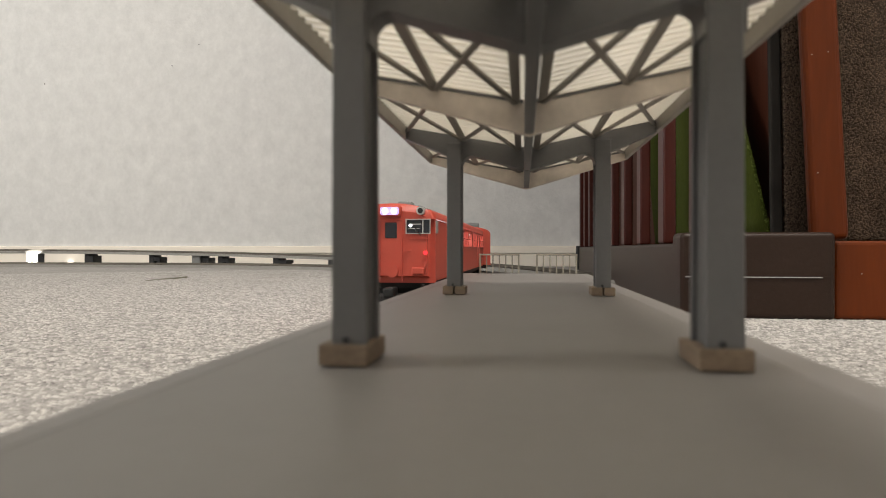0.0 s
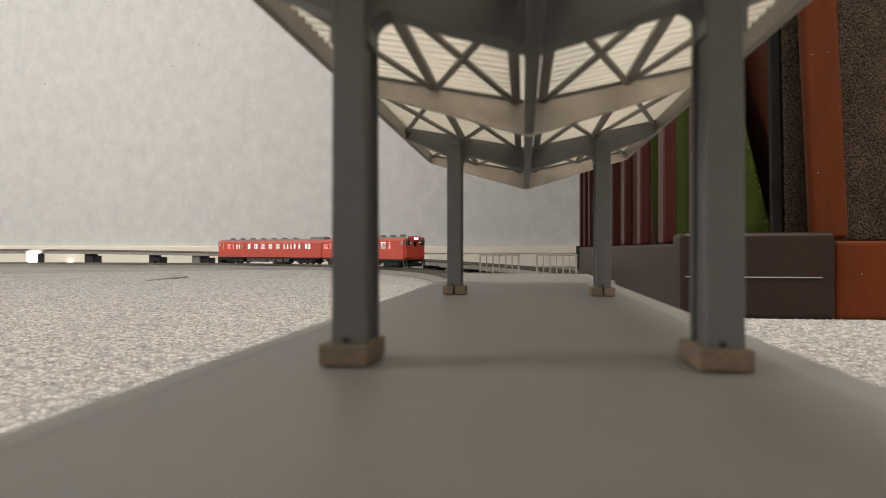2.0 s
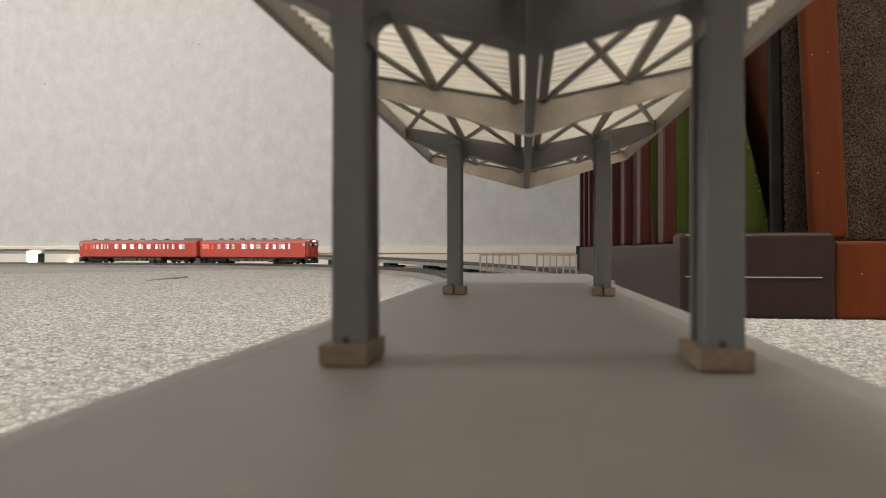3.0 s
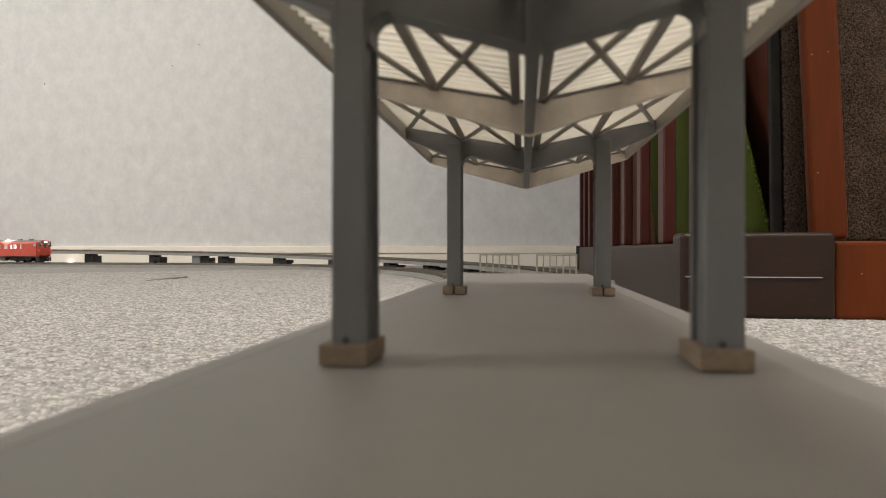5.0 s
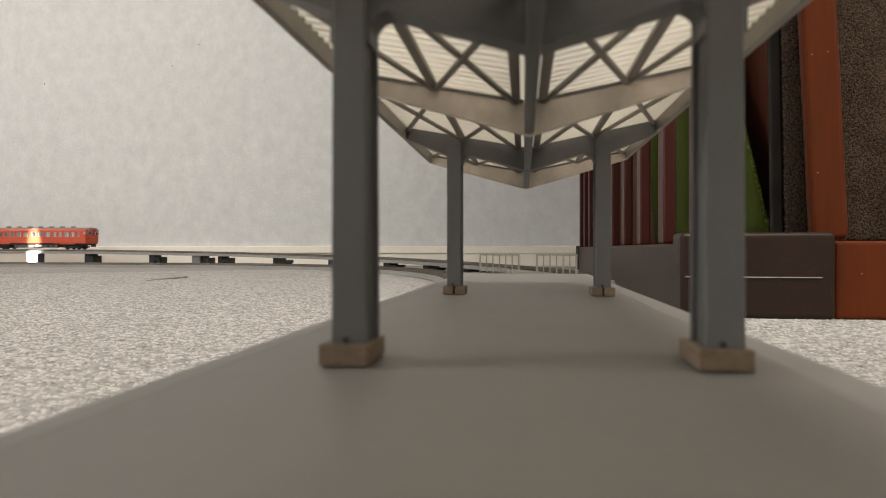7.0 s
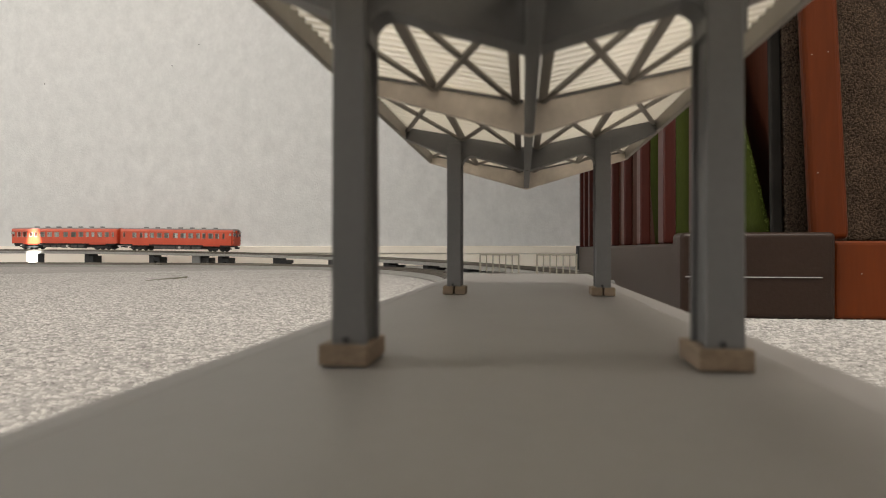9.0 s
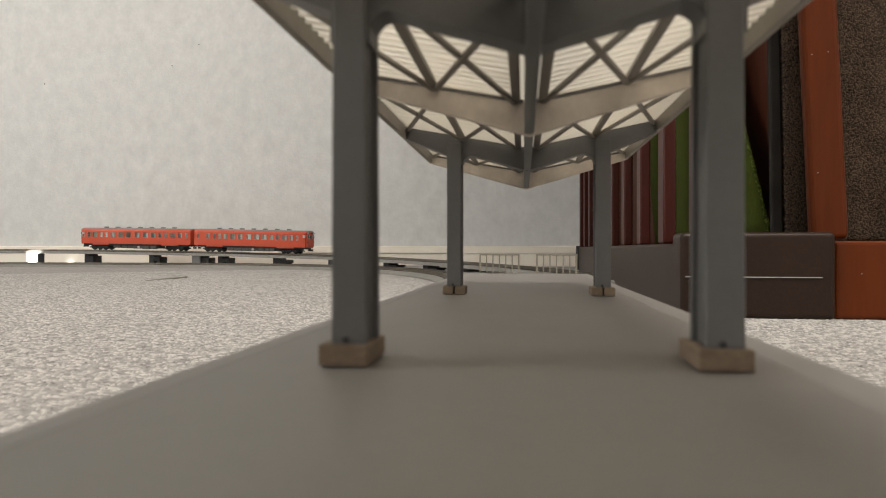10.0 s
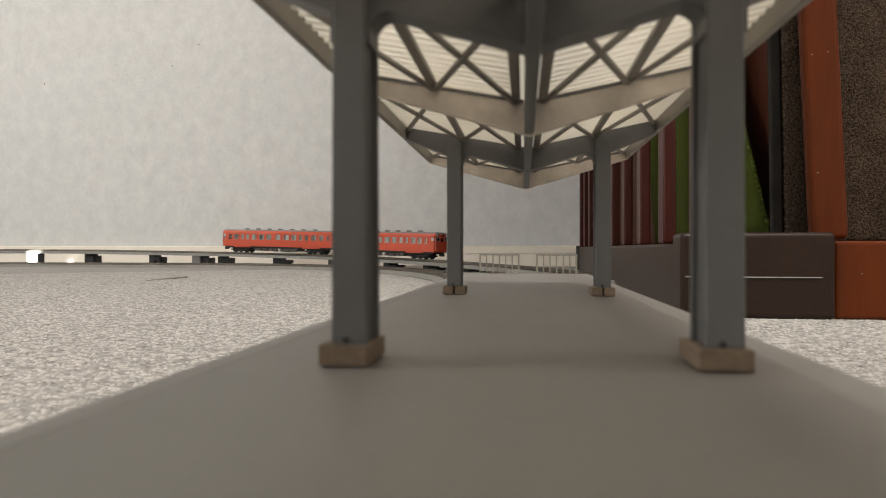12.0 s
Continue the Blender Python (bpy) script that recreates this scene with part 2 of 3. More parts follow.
def yarn_loops(name, mat, xs, ys, rng, size, wide, high, place=None):
    """Short low loops of yarn at the given points, one joined mesh; place turns (x, y, z) arrays into the world."""
    n = xs.size
    turn = rng.uniform(0, math.pi, n)
    length, width, height = rng.uniform(*size, n), rng.uniform(*wide, n), rng.uniform(*high, n)
    ring = np.array([(-1, 0, 0), (0, -1, 0.1), (1, 0, 0), (0, 1, 0.1), (-0.45, 0, 1), (0.45, 0, 0.9)])
    c, s = np.cos(turn), np.sin(turn)
    px = ring[None, :, 0] * length[:, None]
    py = ring[None, :, 1] * width[:, None]
    co = np.empty((n, 6, 3))
    co[:, :, 0] = xs[:, None] + px * c[:, None] - py * s[:, None]
    co[:, :, 1] = ys[:, None] + px * s[:, None] + py * c[:, None]
    co[:, :, 2] = ring[None, :, 2] * height[:, None]
    if place:
        co = place(co)
    tri = np.array([(0, 1, 4), (1, 5, 4), (1, 2, 5), (2, 3, 5), (3, 4, 5), (3, 0, 4)])
    idx = (tri[None] + 6 * np.arange(n)[:, None, None]).reshape(-1, 3)
    me = bpy.data.meshes.new(name)
    me.vertices.add(n * 6)
    me.vertices.foreach_set("co", co.ravel())
    me.loops.add(idx.size)
    me.loops.foreach_set("vertex_index", idx.ravel())
    me.polygons.add(len(idx))
    me.polygons.foreach_set("loop_start", np.arange(0, idx.size, 3))
    me.polygons.foreach_set("use_smooth", np.ones(len(idx), bool))
    me.update(calc_edges=True)
    me.materials.append(mat)
    return new(name, me)


def carpet_loops():
    """Short yarn loops of the carpet, one joined mesh."""
    rng = np.random.default_rng(4)
    step = 0.0020
    xs, ys = np.meshgrid(np.arange(-1.15, 0.45, step), np.arange(0.02, 1.06, step))
    xs, ys = xs.ravel(), ys.ravel()
    xs = xs + rng.uniform(-0.0010, 0.0010, xs.size)
    ys = ys + rng.uniform(-0.0012, 0.0012, ys.size)
    dist = np.hypot(xs, ys)
    keep = (np.abs(np.arctan2(xs, ys) + 0.147) < 0.68) & (dist > 0.10) & (dist < 1.05)
    keep &= ~((xs > -0.075) & (xs < 0.03) & (ys < 0.5)) & ~((xs > 0.08) & (ys > 0.34))
    keep &= (np.abs(np.hypot(xs + 0.6646, ys - 0.459) - 0.6076) > 0.022) | (ys < 0.459)
    keep &= rng.uniform(0, 1, xs.size) < np.clip(1.25 - dist * 1.0, 0.30, 1)
    ob = yarn_loops("carpet_pile", TUFT, xs[keep], ys[keep], rng, (0.0007, 0.0018), (0.0004, 0.0008), (0.0001, 0.0006))
    tagged(ob, "mottled grey loops of the carpet pile", "carpet", kind="stuff")


carpet_loops()

# ---- ceiling lamp ----
lamp = empty("ceiling_lamp", pose(0.55, -0.55, 2.4))
part("base", cylinder(0.38, 0.06, pose(0, 0, -0.03), 48), PAINT_WHITE, lamp)
tagged(lamp, "round white ceiling lamp", "lamp")

# ---- the platform ----
PT = 0.0234
K = 0.741
platform = empty("platform", pose(0, 0, 0))
tagged(platform, "grey painted model station platform with raised edges", "platform")
bm = bmesh.new()
add_prism(bm, [(-0.0332, -0.26, 0), (0.0310, -0.26, 0), (0.0240, 0.314, 0), (-0.0332, 0.314, 0)], (0, 0, PT - 0.0002))
part("body", bm, PLATFORM_PAINT, platform)
for a0, a1, b1, b0 in ((-0.0364, -0.03325, -0.03325, -0.0364), (0.03105, 0.0368, 0.0288, 0.02405)):
    bm = bmesh.new()
    add_prism(bm, [(a0, -0.26, 0), (a1, -0.26, 0), (b1, 0.314, 0), (b0, 0.314, 0)], (0, 0, PT - 0.0002))
    bmesh.ops.bevel(bm, geom=list(bm.edges), offset=0.00015, segments=1, affect="EDGES")
    part("edge_strip", bm, PLATFORM_EDGE, platform, "edge strip of the platform")


# ---- the canopy ----
def canopy():
    top = empty("platform_canopy", pose(0.0011, 0, PT, 0, 0, 0.75) @ Matrix.Scale(K, 4))
    tagged(top, "grey model platform canopy with V-shaped milky corrugated roof", "canopy")
    E, C = 0.0635, 0.0545           # heights of roof underside at eave and valley
    HALF, MID, PX = 0.0465, 0.0241, 0.0272
    ys = [-0.180, -0.113, -0.0455, 0.022, 0.0895, 0.1528, 0.2245, 0.289]
    skews = [0.06, 0.06, 0.06, 0.06, 0.06, 0.03, -0.01, -0.01]      # built slightly out of square

    def roof_z(u):
        return C + (E - C) * abs(u) / HALF

    NEAR = 4
    for i, y in enumerate(ys):
        posts = i in (0, 2, 4, 6)
        t = 0.0052 if posts else 0.0028
        bm = bmesh.new()
        for sgn in (-1, 1):
            pts = []
            if posts:
                inner = (0.0268 if i == NEAR else PX) - 0.0027
                r = 0.0030 if i == NEAR else 0.0042
                outline = [(0.0, roof_z(0)), (HALF, roof_z(HALF)), (HALF, roof_z(HALF) - 0.0042), (PX + 0.0027, roof_z(PX) - 0.0075),
                           (PX + 0.0027, roof_z(PX) - 0.012), (inner, roof_z(PX) - 0.012)]
                drop = -0.0003 if i == NEAR else 0.0
                cx, cz = inner - r, roof_z(inner) - 0.0072 - drop - r
                for k in range(7):
                    a = math.radians(90 * k / 6)
                    outline.append((cx + r * math.cos(a), cz + r * math.sin(a)))
                outline.append((0.0, roof_z(0) - 0.0085 - drop))
            else:
                outline = [(0.0, roof_z(0)), (HALF, roof_z(HALF)), (HALF, roof_z(HALF) - 0.0044), (0.0, roof_z(0) - 0.0088)]
            sub = bmesh.new()
            add_prism(sub, [(sgn * u, y - t / 2 + skews[i] * sgn * u, z) for u, z in outline], (0, t, 0))
            bmesh.ops.bevel(sub, geom=[e for e in sub.edges if abs(e.verts[0].co.y - e.verts[1].co.y) < 1e-6 and e.calc_length() > 0.003],
                            offset=0.00025, segments=1, affect="EDGES") if not posts else None
            me = bpy.data.meshes.new("tmp")
            sub.to_mesh(me)
            sub.free()
            bm.from_mesh(me)
            bpy.data.meshes.remove(me)
        beam = part("cross_beam", bm, POST_GREY if posts else BEAM_GREY, top, "" if posts else "pale grey cross beam")
        if not posts:
            # dark strip put in for the shadow gap between sheet and beam
            for sgn in (-1, 1):
                bm = bmesh.new()
                edge = [(0.0015, roof_z(0.0015) - 0.0010), (HALF - 0.001, roof_z(HALF - 0.001) - 0.0010),
                        (HALF - 0.001, roof_z(HALF - 0.001) - 0.0002), (0.0015, roof_z(0.0015) - 0.0002)]
                add_prism(bm, [(sgn * u, y - t / 2 - 0.0004 + skews[i] * sgn * u, z) for u, z in edge], (0, 0.0003, 0))
                part("cap_strip", bm, POST_GREY, beam, "thin dark strip standing in for the shadow gap under the roof sheet")
        if posts:
            for sgn in (-1, 1):
                x = sgn * PX if i != NEAR else (-0.0267 if sgn < 0 else 0.0264)
                yb, y = y, y + skews[i] * x
                bm = box((x - 0.0027, y - 0.0040, 0.003), (x + 0.0027, y - 0.0031, roof_z(PX) - 0.0030), 0.0002, None, 1)
                add_box(bm, (x - 0.0027, y + 0.0031, 0.003), (x + 0.0027, y + 0.0040, roof_z(PX) - 0.0030), 0.0002, None, 0, 1)
                add_box(bm, (x - 0.0019, y - 0.0032, 0.003), (x + 0.0019, y + 0.0032, roof_z(PX) - 0.0085))
                if i == NEAR:                       # these posts narrow slightly towards the beam
                    for v in bm.verts:
                        v.co.x = x + (v.co.x - x) * (1 - 0.10 * v.co.z / 0.055)
                post = part("post", bm, POST_GREY, top)
                part("bolt", cylinder(0.0005, 0.0006, pose(x - 0.0004, y - 0.0041, 0.0037, 90), 10), BLACK_PLASTIC, post, "small dark bolt head")
                if i == 6:
                    bm = box((x - 0.0042, y - 0.0042, 0), (x - 0.0003, y + 0.0042, 0.0031), 0.0002, None, 1)
                    add_box(bm, (x + 0.0003, y - 0.0042, 0), (x + 0.0042, y + 0.0042, 0.0030), 0.0002, None, 0, 1)
                else:
                    xf = x - 0.0007 if sgn < 0 else x
                    bm = box((xf - 0.0037, y - 0.0048, 0), (xf + 0.0037, y + 0.0064, 0.0031), 0.0003, None, 2)
                part("footing", bm, BALSA, top, "split balsa wood footing" if i == 6 else "square balsa wood footing")
                y = yb
    # beams along the platform
    part("valley_beam", box((-0.0012, ys[0], C - 0.0083), (0.0012, ys[-1] + 0.0014, C + 0.0004), 0.0003), POST_GREY, top)
    for sgn in (-1, 1):
        part("eave_beam", box((sgn * HALF - 0.0008, ys[0] - 0.0014, E - 0.0042), (sgn * HALF + 0.0008, ys[-1] + 0.0014, E + 0.0012), 0.0002), BRACE_GREY, top)
        for u, w in ((MID, 0.0022), (0.0033, 0.0022)):
            part("purlin", bar((sgn * u, ys[0], roof_z(u) - 0.0006), (sgn * u, ys[-1], roof_z(u) - 0.0006), w, 0.0012), BRACE_GREY, top)
        for y0, y1 in zip(ys, ys[1:]):
            a, b = y0 + 0.0014, y1 - 0.0014
            for u0, u1 in ((0.0035, MID), (MID, 0.0035), (MID, HALF - 0.001), (HALF - 0.001, MID)):
                part("brace", bar((sgn * u0, a, roof_z(u0) - 0.0012), (sgn * u1, b, roof_z(u1) - 0.0012), 0.0014, 0.0009), BRACE_GREY, top)
        # corrugated sheet
        n = 1200
        bm = bmesh.new()
        rows = []
        for k in range(n + 1):
            y = ys[0] - 0.003 + (ys[-1] - ys[0] + 0.006) * k / n
            w = 0.0006 * math.sin(2 * math.pi * y / 0.0038)
            rows.append([bm.verts.new((sgn * u, y, roof_z(u) + 0.0012 + w)) for u in (0.0012, HALF + 0.0005)])
        for r0, r1 in zip(rows, rows[1:]):
            bm.faces.new((r0[0], r0[1], r1[1], r1[0]))
        # extra bars deepen the dark stripes that light makes on the corrugation
        ribs = bmesh.new()
        k = ys[0]
        while k < ys[-1]:
            add_bar(ribs, (sgn * 0.003, k, roof_z(0.003) + 0.0001), (sgn * (HALF - 0.001), k, roof_z(HALF - 0.001) + 0.0001), 0.0009, 0.0004)
            k += 0.0038
        tagged(part("sheet_ribs", ribs, SHEET, top, "added ribs that stand in for the shading of the corrugated sheet"), kind="stuff")
        sheet = part("roof_sheet", bm, SHEET, top, "milky translucent corrugated roof sheet", smooth=True)
        sol = sheet.modifiers.new("thickness", "SOLIDIFY")
        sol.thickness = 0.0004
    return top


canopy()


# ---- the fence at the platform's end ----
def fence(x0, x1, y):
    top = empty("platform_fence", pose((x0 + x1) / 2 * K, y * K, PT) @ Matrix.Scale(K, 4))
    tagged(top, "cream model railing at the end of the platform", "fence", "platform railings")
    half = (x1 - x0) / 2
    part("top_rail", box((-half - 0.0006, -0.0007, 0.0125), (half + 0.0006, 0.0007, 0.0137), 0.0002, None, 1), FENCE_PAINT, top)
    for i in range(7):
        x = -half + 2 * half * i / 6
        w = 0.0006 if i in (0, 6) else 0.00042
        part("post" if i in (0, 6) else "baluster", box((x - w, -w, 0), (x + w, w, 0.0126)), FENCE_PAINT, top)


fence(-0.0352, -0.0086, 0.414)
fence(0.0039, 0.0305, 0.414)


# ---- tracks ----
class Lower:
    """Straight along the platform, then a wide left curve, then along the wall."""
    def at(s):
        z = float(np.interp(s, (0.4, 1.0), (0.0103, 0.009)))
        y0, x0, R = 0.459, -0.057, 0.6076
        if s < y0:
            return Vector((x0, s, z)), math.pi / 2
        a = (s - y0) / R
        if a < math.pi / 2:
            return Vector((x0 - R + R * math.cos(a), y0 + R * math.sin(a), z)), math.pi / 2 + a
        d = s - y0 - R * math.pi / 2
        return Vector((x0 - R - d, y0 + R, z)), math.pi


class Upper:
    """Along the wall on piers, then a right curve running down towards the floor."""

    def at(s):
        x0, y0, R, tilt = -0.6136, 1.1448, 0.7275, 0.0062
        z = float(np.interp(s, (-1.6, -0.75, -0.3, 0.0, 0.12, 0.25, 0.42, 0.62, 0.86, 1.5), (0.0372, 0.0370, 0.0346, 0.0300, 0.0268, 0.0242, 0.0194, 0.0140, 0.009, 0.009)))
        if s < 0:
            return Vector((x0 + s * math.cos(tilt), y0 + s * math.sin(tilt), z)), tilt
        a = tilt - s / R
        return Vector((x0 + R * (math.sin(tilt) - math.sin(a)), y0 - R * (math.cos(tilt) - math.cos(a)), z)), a


def sweep(path, s0, s1, section, step=0.012, closed=True):
    """A profile of (side, height) points carried along a path."""
    bm = bmesh.new()
    n = max(2, int((s1 - s0) / step))
    rings = []
    for k in range(n + 1):
        p, a = path.at(s0 + (s1 - s0) * k / n)
        side = Vector((math.sin(a), -math.cos(a), 0))
        rings.append([bm.verts.new(p + side * u + Vector((0, 0, h))) for u, h in section])
    m = len(section)
    for r0, r1 in zip(rings, rings[1:]):
        for i in range(m):
            bm.faces.new((r0[i], r0[(i + 1) % m], r1[(i + 1) % m], r1[i]))
    bm.faces.new(rings[0][::-1])
    bm.faces.new(rings[-1])
    bmesh.ops.recalc_face_normals(bm, faces=bm.faces)
    return bm


def track(path, s0, s1, label):
    top = empty("model_track")
    tagged(top, label, "track", "model railway tracks")
    part("roadbed", sweep(path, s0, s1, [(-0.021, -0.0088), (0.021, -0.0088), (0.0172, -0.0036), (-0.0172, -0.0036)]), BALLAST, top, "moulded grey ballast roadbed")
    for u in (-0.0087, 0.0087):
        part("rail", sweep(path, s0, s1, [(u - 0.0009, -0.0026), (u + 0.0009, -0.0026), (u + 0.0004, -0.0018), (u + 0.0005, 0), (u - 0.0005, 0), (u - 0.0004, -0.0018)]), RAIL_STEEL, top)
    n = int((s1 - s0) / 0.0068)
    me = bpy.data.meshes.new("sleeper")
    bm = box((-0.0013, -0.0155, -0.0038), (0.0013, 0.0155, -0.0024), 0.0002, None, 1)
    for u in (-0.0087, 0.0087):
        add_box(bm, (-0.0011, u - 0.0016, -0.0025), (0.0011, u + 0.0016, -0.0019))
    bm.to_mesh(me)
    bm.free()
    me.materials.append(SLEEPER)
    for k in range(n):
        p, a = path.at(s0 + (k + 0.5) * 0.0068)
        shared("sleeper", me, top, Matrix.Translation(p) @ Matrix.Rotation(a, 4, "Z"))
    return top


track(Lower, -0.3, 2.1, "grey roadbed model track curving along the carpet")
track(Upper, -1.25, 0.98, "raised grey roadbed model track on black piers")


def pier(s, stepped=True, reach=0.0125, solid=False, back=0.0120):
    p, a = Upper.at(s)
    h = p.z - 0.0088
    top = empty("track_pier", Matrix.Translation((p.x, p.y, 0)) @ Matrix.Rotation(a, 4, "Z"))
    tagged(top, "black plastic pier under the raised track", "pier", "track piers")
    low = max(0.0012, h - 0.0042)
    if not stepped:
        part("block", box((-0.0012, -0.0217, 0), (0, -0.004, h + 0.0002), 0.0004, None, 1), BLACK_PLASTIC, top)
        return
    part("block", box((-back, -0.013, 0), (-0.0006, 0.013, h + 0.0002), 0.0006, None, 1), BLACK_PLASTIC, top)
    part("bridge", box((-0.0005, -0.013, 0 if solid else low * 0.55), (reach, 0.013, low), 0.0005, None, 1), BLACK_PLASTIC, top)
    if low > 0.004 and not solid:
        part("foot", box((0.0062, -0.013, 0), (0.0123, 0.013, low * 0.54), 0.0005, None, 1), BLACK_PLASTIC, top)


# glare of the shaft on this pier put into colour: white front, black side
pier(-0.4233, False)
p, a = Upper.at(-0.4285)
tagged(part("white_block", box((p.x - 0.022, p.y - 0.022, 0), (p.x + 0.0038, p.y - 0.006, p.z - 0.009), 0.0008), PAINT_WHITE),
       "white block standing in for the pier front lit by the light shaft", "support")
pier(-0.3095, reach=0.0085, solid=True)
for s in (-0.161, -0.052, -0.008):
    pier(s)
for s in (0.119, 0.250, 0.386, 0.486, 0.588):
    pier(s, reach=0.0165, back=0.0150)

p, a = Upper.at(-0.066)
tagged(part("grey_support", box((p.x - 0.009, p.y - 0.017, 0), (p.x + 0.009, p.y + 0.017, p.z - 0.0086), 0.0008), ROOF_GREY),
       "grey plastic block supporting the raised track", "support")

# ---- straw on the carpet ----
bm = bmesh.new()
random.seed(31)
ends = [Vector((-0.424 + 0.0050 * k, 0.6030 + 0.0020 * k, 0.0009 + 0.00042 * k)) for k in range(9)]
for k in range(8):
    w = 0.0010 + 0.00024 * k + random.uniform(-0.0002, 0.0003)
    add_bar(bm, ends[k], ends[k + 1] + Vector((0.0006, 0, random.uniform(-0.0002, 0.0003))), w, w * 0.7)
add_bar(bm, (-0.402, 0.6150, 0.0026), (-0.386, 0.622, 0.0050), 0.0006, 0.0006)
tagged(part("straw", bm, TWIG), "dry grey-tan splinter of straw lying on the carpet", "straw")


# ---- wooden furniture beside the platform ----
def furniture():
    top = empty("slatted_rack", pose(0, 0, 0))
    tagged(top, "red-brown slatted wooden rack with dark brown base rail, tall unseen part added for shade", "rack")
    X = 0.078
    LEAN = Matrix.Translation((0.158, 0, 0.04)) @ Matrix.Rotation(radians(-2.6), 4, "Y") @ Matrix.Translation((-0.158, 0, -0.04))
    part("base_rail", box((X + 0.0015, 0.3455, 0.0), (X + 0.07, 1.02, 0.0392), 0.002), BROWN_VINYL, top, "dark brown vinyl-covered base rail")
    part("rail_end", box((X - 0.003, 1.0205, 0.0), (X + 0.07, 1.032, 0.0415), 0.002), BLACK_PLASTIC, top)
    part("end_cap", box((0.0774, 0.325, 0.0), (0.1524, 0.345, 0.0446), 0.0026, None, 4), BROWN_VINYL, top, "dark brown end cap with a pale scored line")
    part("scored_line", box((0.0795, 0.3243, 0.0213), (0.1455, 0.3252, 0.0218)), SILVER, top)
    part("side_board", box((0.1529, 0.328, 0.0), (0.42, 0.350, 0.0402), 0.0022, None, 3), ORANGE_WOOD, top, "glossy orange-brown wooden board")
    # unseen above about 0.2 m; height added so the rack shades the wall
    for k in range(9):
        y = 0.386 + 0.0792 * k
        part("slat", box((0.0815, y, 0.0394), (0.0892, y + 0.0165, 1.50), 0.0014, None, 3), RED_WOOD, top)
    part("slat", box((0.0858, 0.3275, 0.0448), (0.0935, 0.3440, 1.50), 0.0014, None, 3), RED_WOOD, top, "slat standing on the end cap")
    part("post", box((0.1523, 0.3505, 0.0404), (0.1715, 0.3585, 1.50), 0.0035, LEAN, 4), ORANGE_WOOD, top, "glossy orange-brown upright")
    part("back_board", box((0.172, 0.44, 0.0), (0.188, 1.239, 1.50), 0.001), DARK_WOOD, top)
    for x, y, z in ((0.1518, 0.3503, 0.1423), (0.1601, 0.3503, 0.1434), (0.1548, 0.3503, 0.0776), (0.1654, 0.3278, 0.0234)):
        part("paint_chip", box((x - 0.0004, y - 0.0001, z - 0.0003), (x + 0.0004, y + 0.0004, z + 0.0003), 0.0002, None, 1), FENCE_PAINT, top, "small pale chip in the varnish")
    part("top_rail", box((X + 0.004, 0.345, 1.5005), (0.195, 1.03, 1.54), 0.002), RED_WOOD, top)
    return top


furniture()


def fleece(lo, hi, tilt=0.0, binding=0.0, seed=1):
    """A padded panel with a slightly uneven face of short pile."""
    bm = bmesh.new()
    add_box(bm, lo, hi, 0.003)
    bmesh.ops.subdivide_edges(bm, edges=list(bm.edges), cuts=7, use_grid_fill=True)
    for v in bm.verts:
        v.co += noise.noise_vector(v.co * 60) * 0.0008
        v.co.x -= tilt * (v.co.z - 0.04)
    top = empty("fleece_panel", pose(0, 0, 0))
    part("pile_backing", bm, BROWN_TEXTILE, top, smooth=True)
    rng = np.random.default_rng(seed)
    xs, zs = np.meshgrid(np.arange(lo[0] + 0.001, min(hi[0], lo[0] + 0.12), 0.0011), np.arange(lo[2] + 0.001, 0.24, 0.0011))
    xs, zs = xs.ravel() + rng.uniform(-0.0007, 0.0007, xs.size), zs.ravel() + rng.uniform(-0.0007, 0.0007, xs.size)

    def upright(co):
        return np.stack((co[:, :, 0] - tilt * (co[:, :, 1] - 0.04), lo[1] - co[:, :, 2], co[:, :, 1]), axis=2)

    pile = yarn_loops("fleece_nap", FLEECE_PILE, xs, zs, rng, (0.0006, 0.0014), (0.0003, 0.0006), (0.0001, 0.0007), upright)
    pile.parent = top
    tagged(pile, "curly dark brown pile", kind="stuff")
    if binding:
        bm = box((lo[0] - binding, lo[1] + 0.001, lo[2]), (lo[0] - 0.0002, hi[1], hi[2]), 0.0012)
        for v in bm.verts:
            v.co.x -= tilt * (v.co.z - 0.04)
        part("edge_binding", bm, BINDING, top, "smooth dark grey edge binding")
    return top


tagged(fleece((0.164, 0.3615, 0.0405), (0.40, 0.40, 1.47), 0.02), "dark brown fleece panel behind the orange board", "upholstery")
tagged(fleece((0.1490, 0.378, 0.0405), (0.1625, 0.383, 1.47), 0.015, 0.0068, 2), "narrow dark brown fleece pad beside the upright", "upholstery")


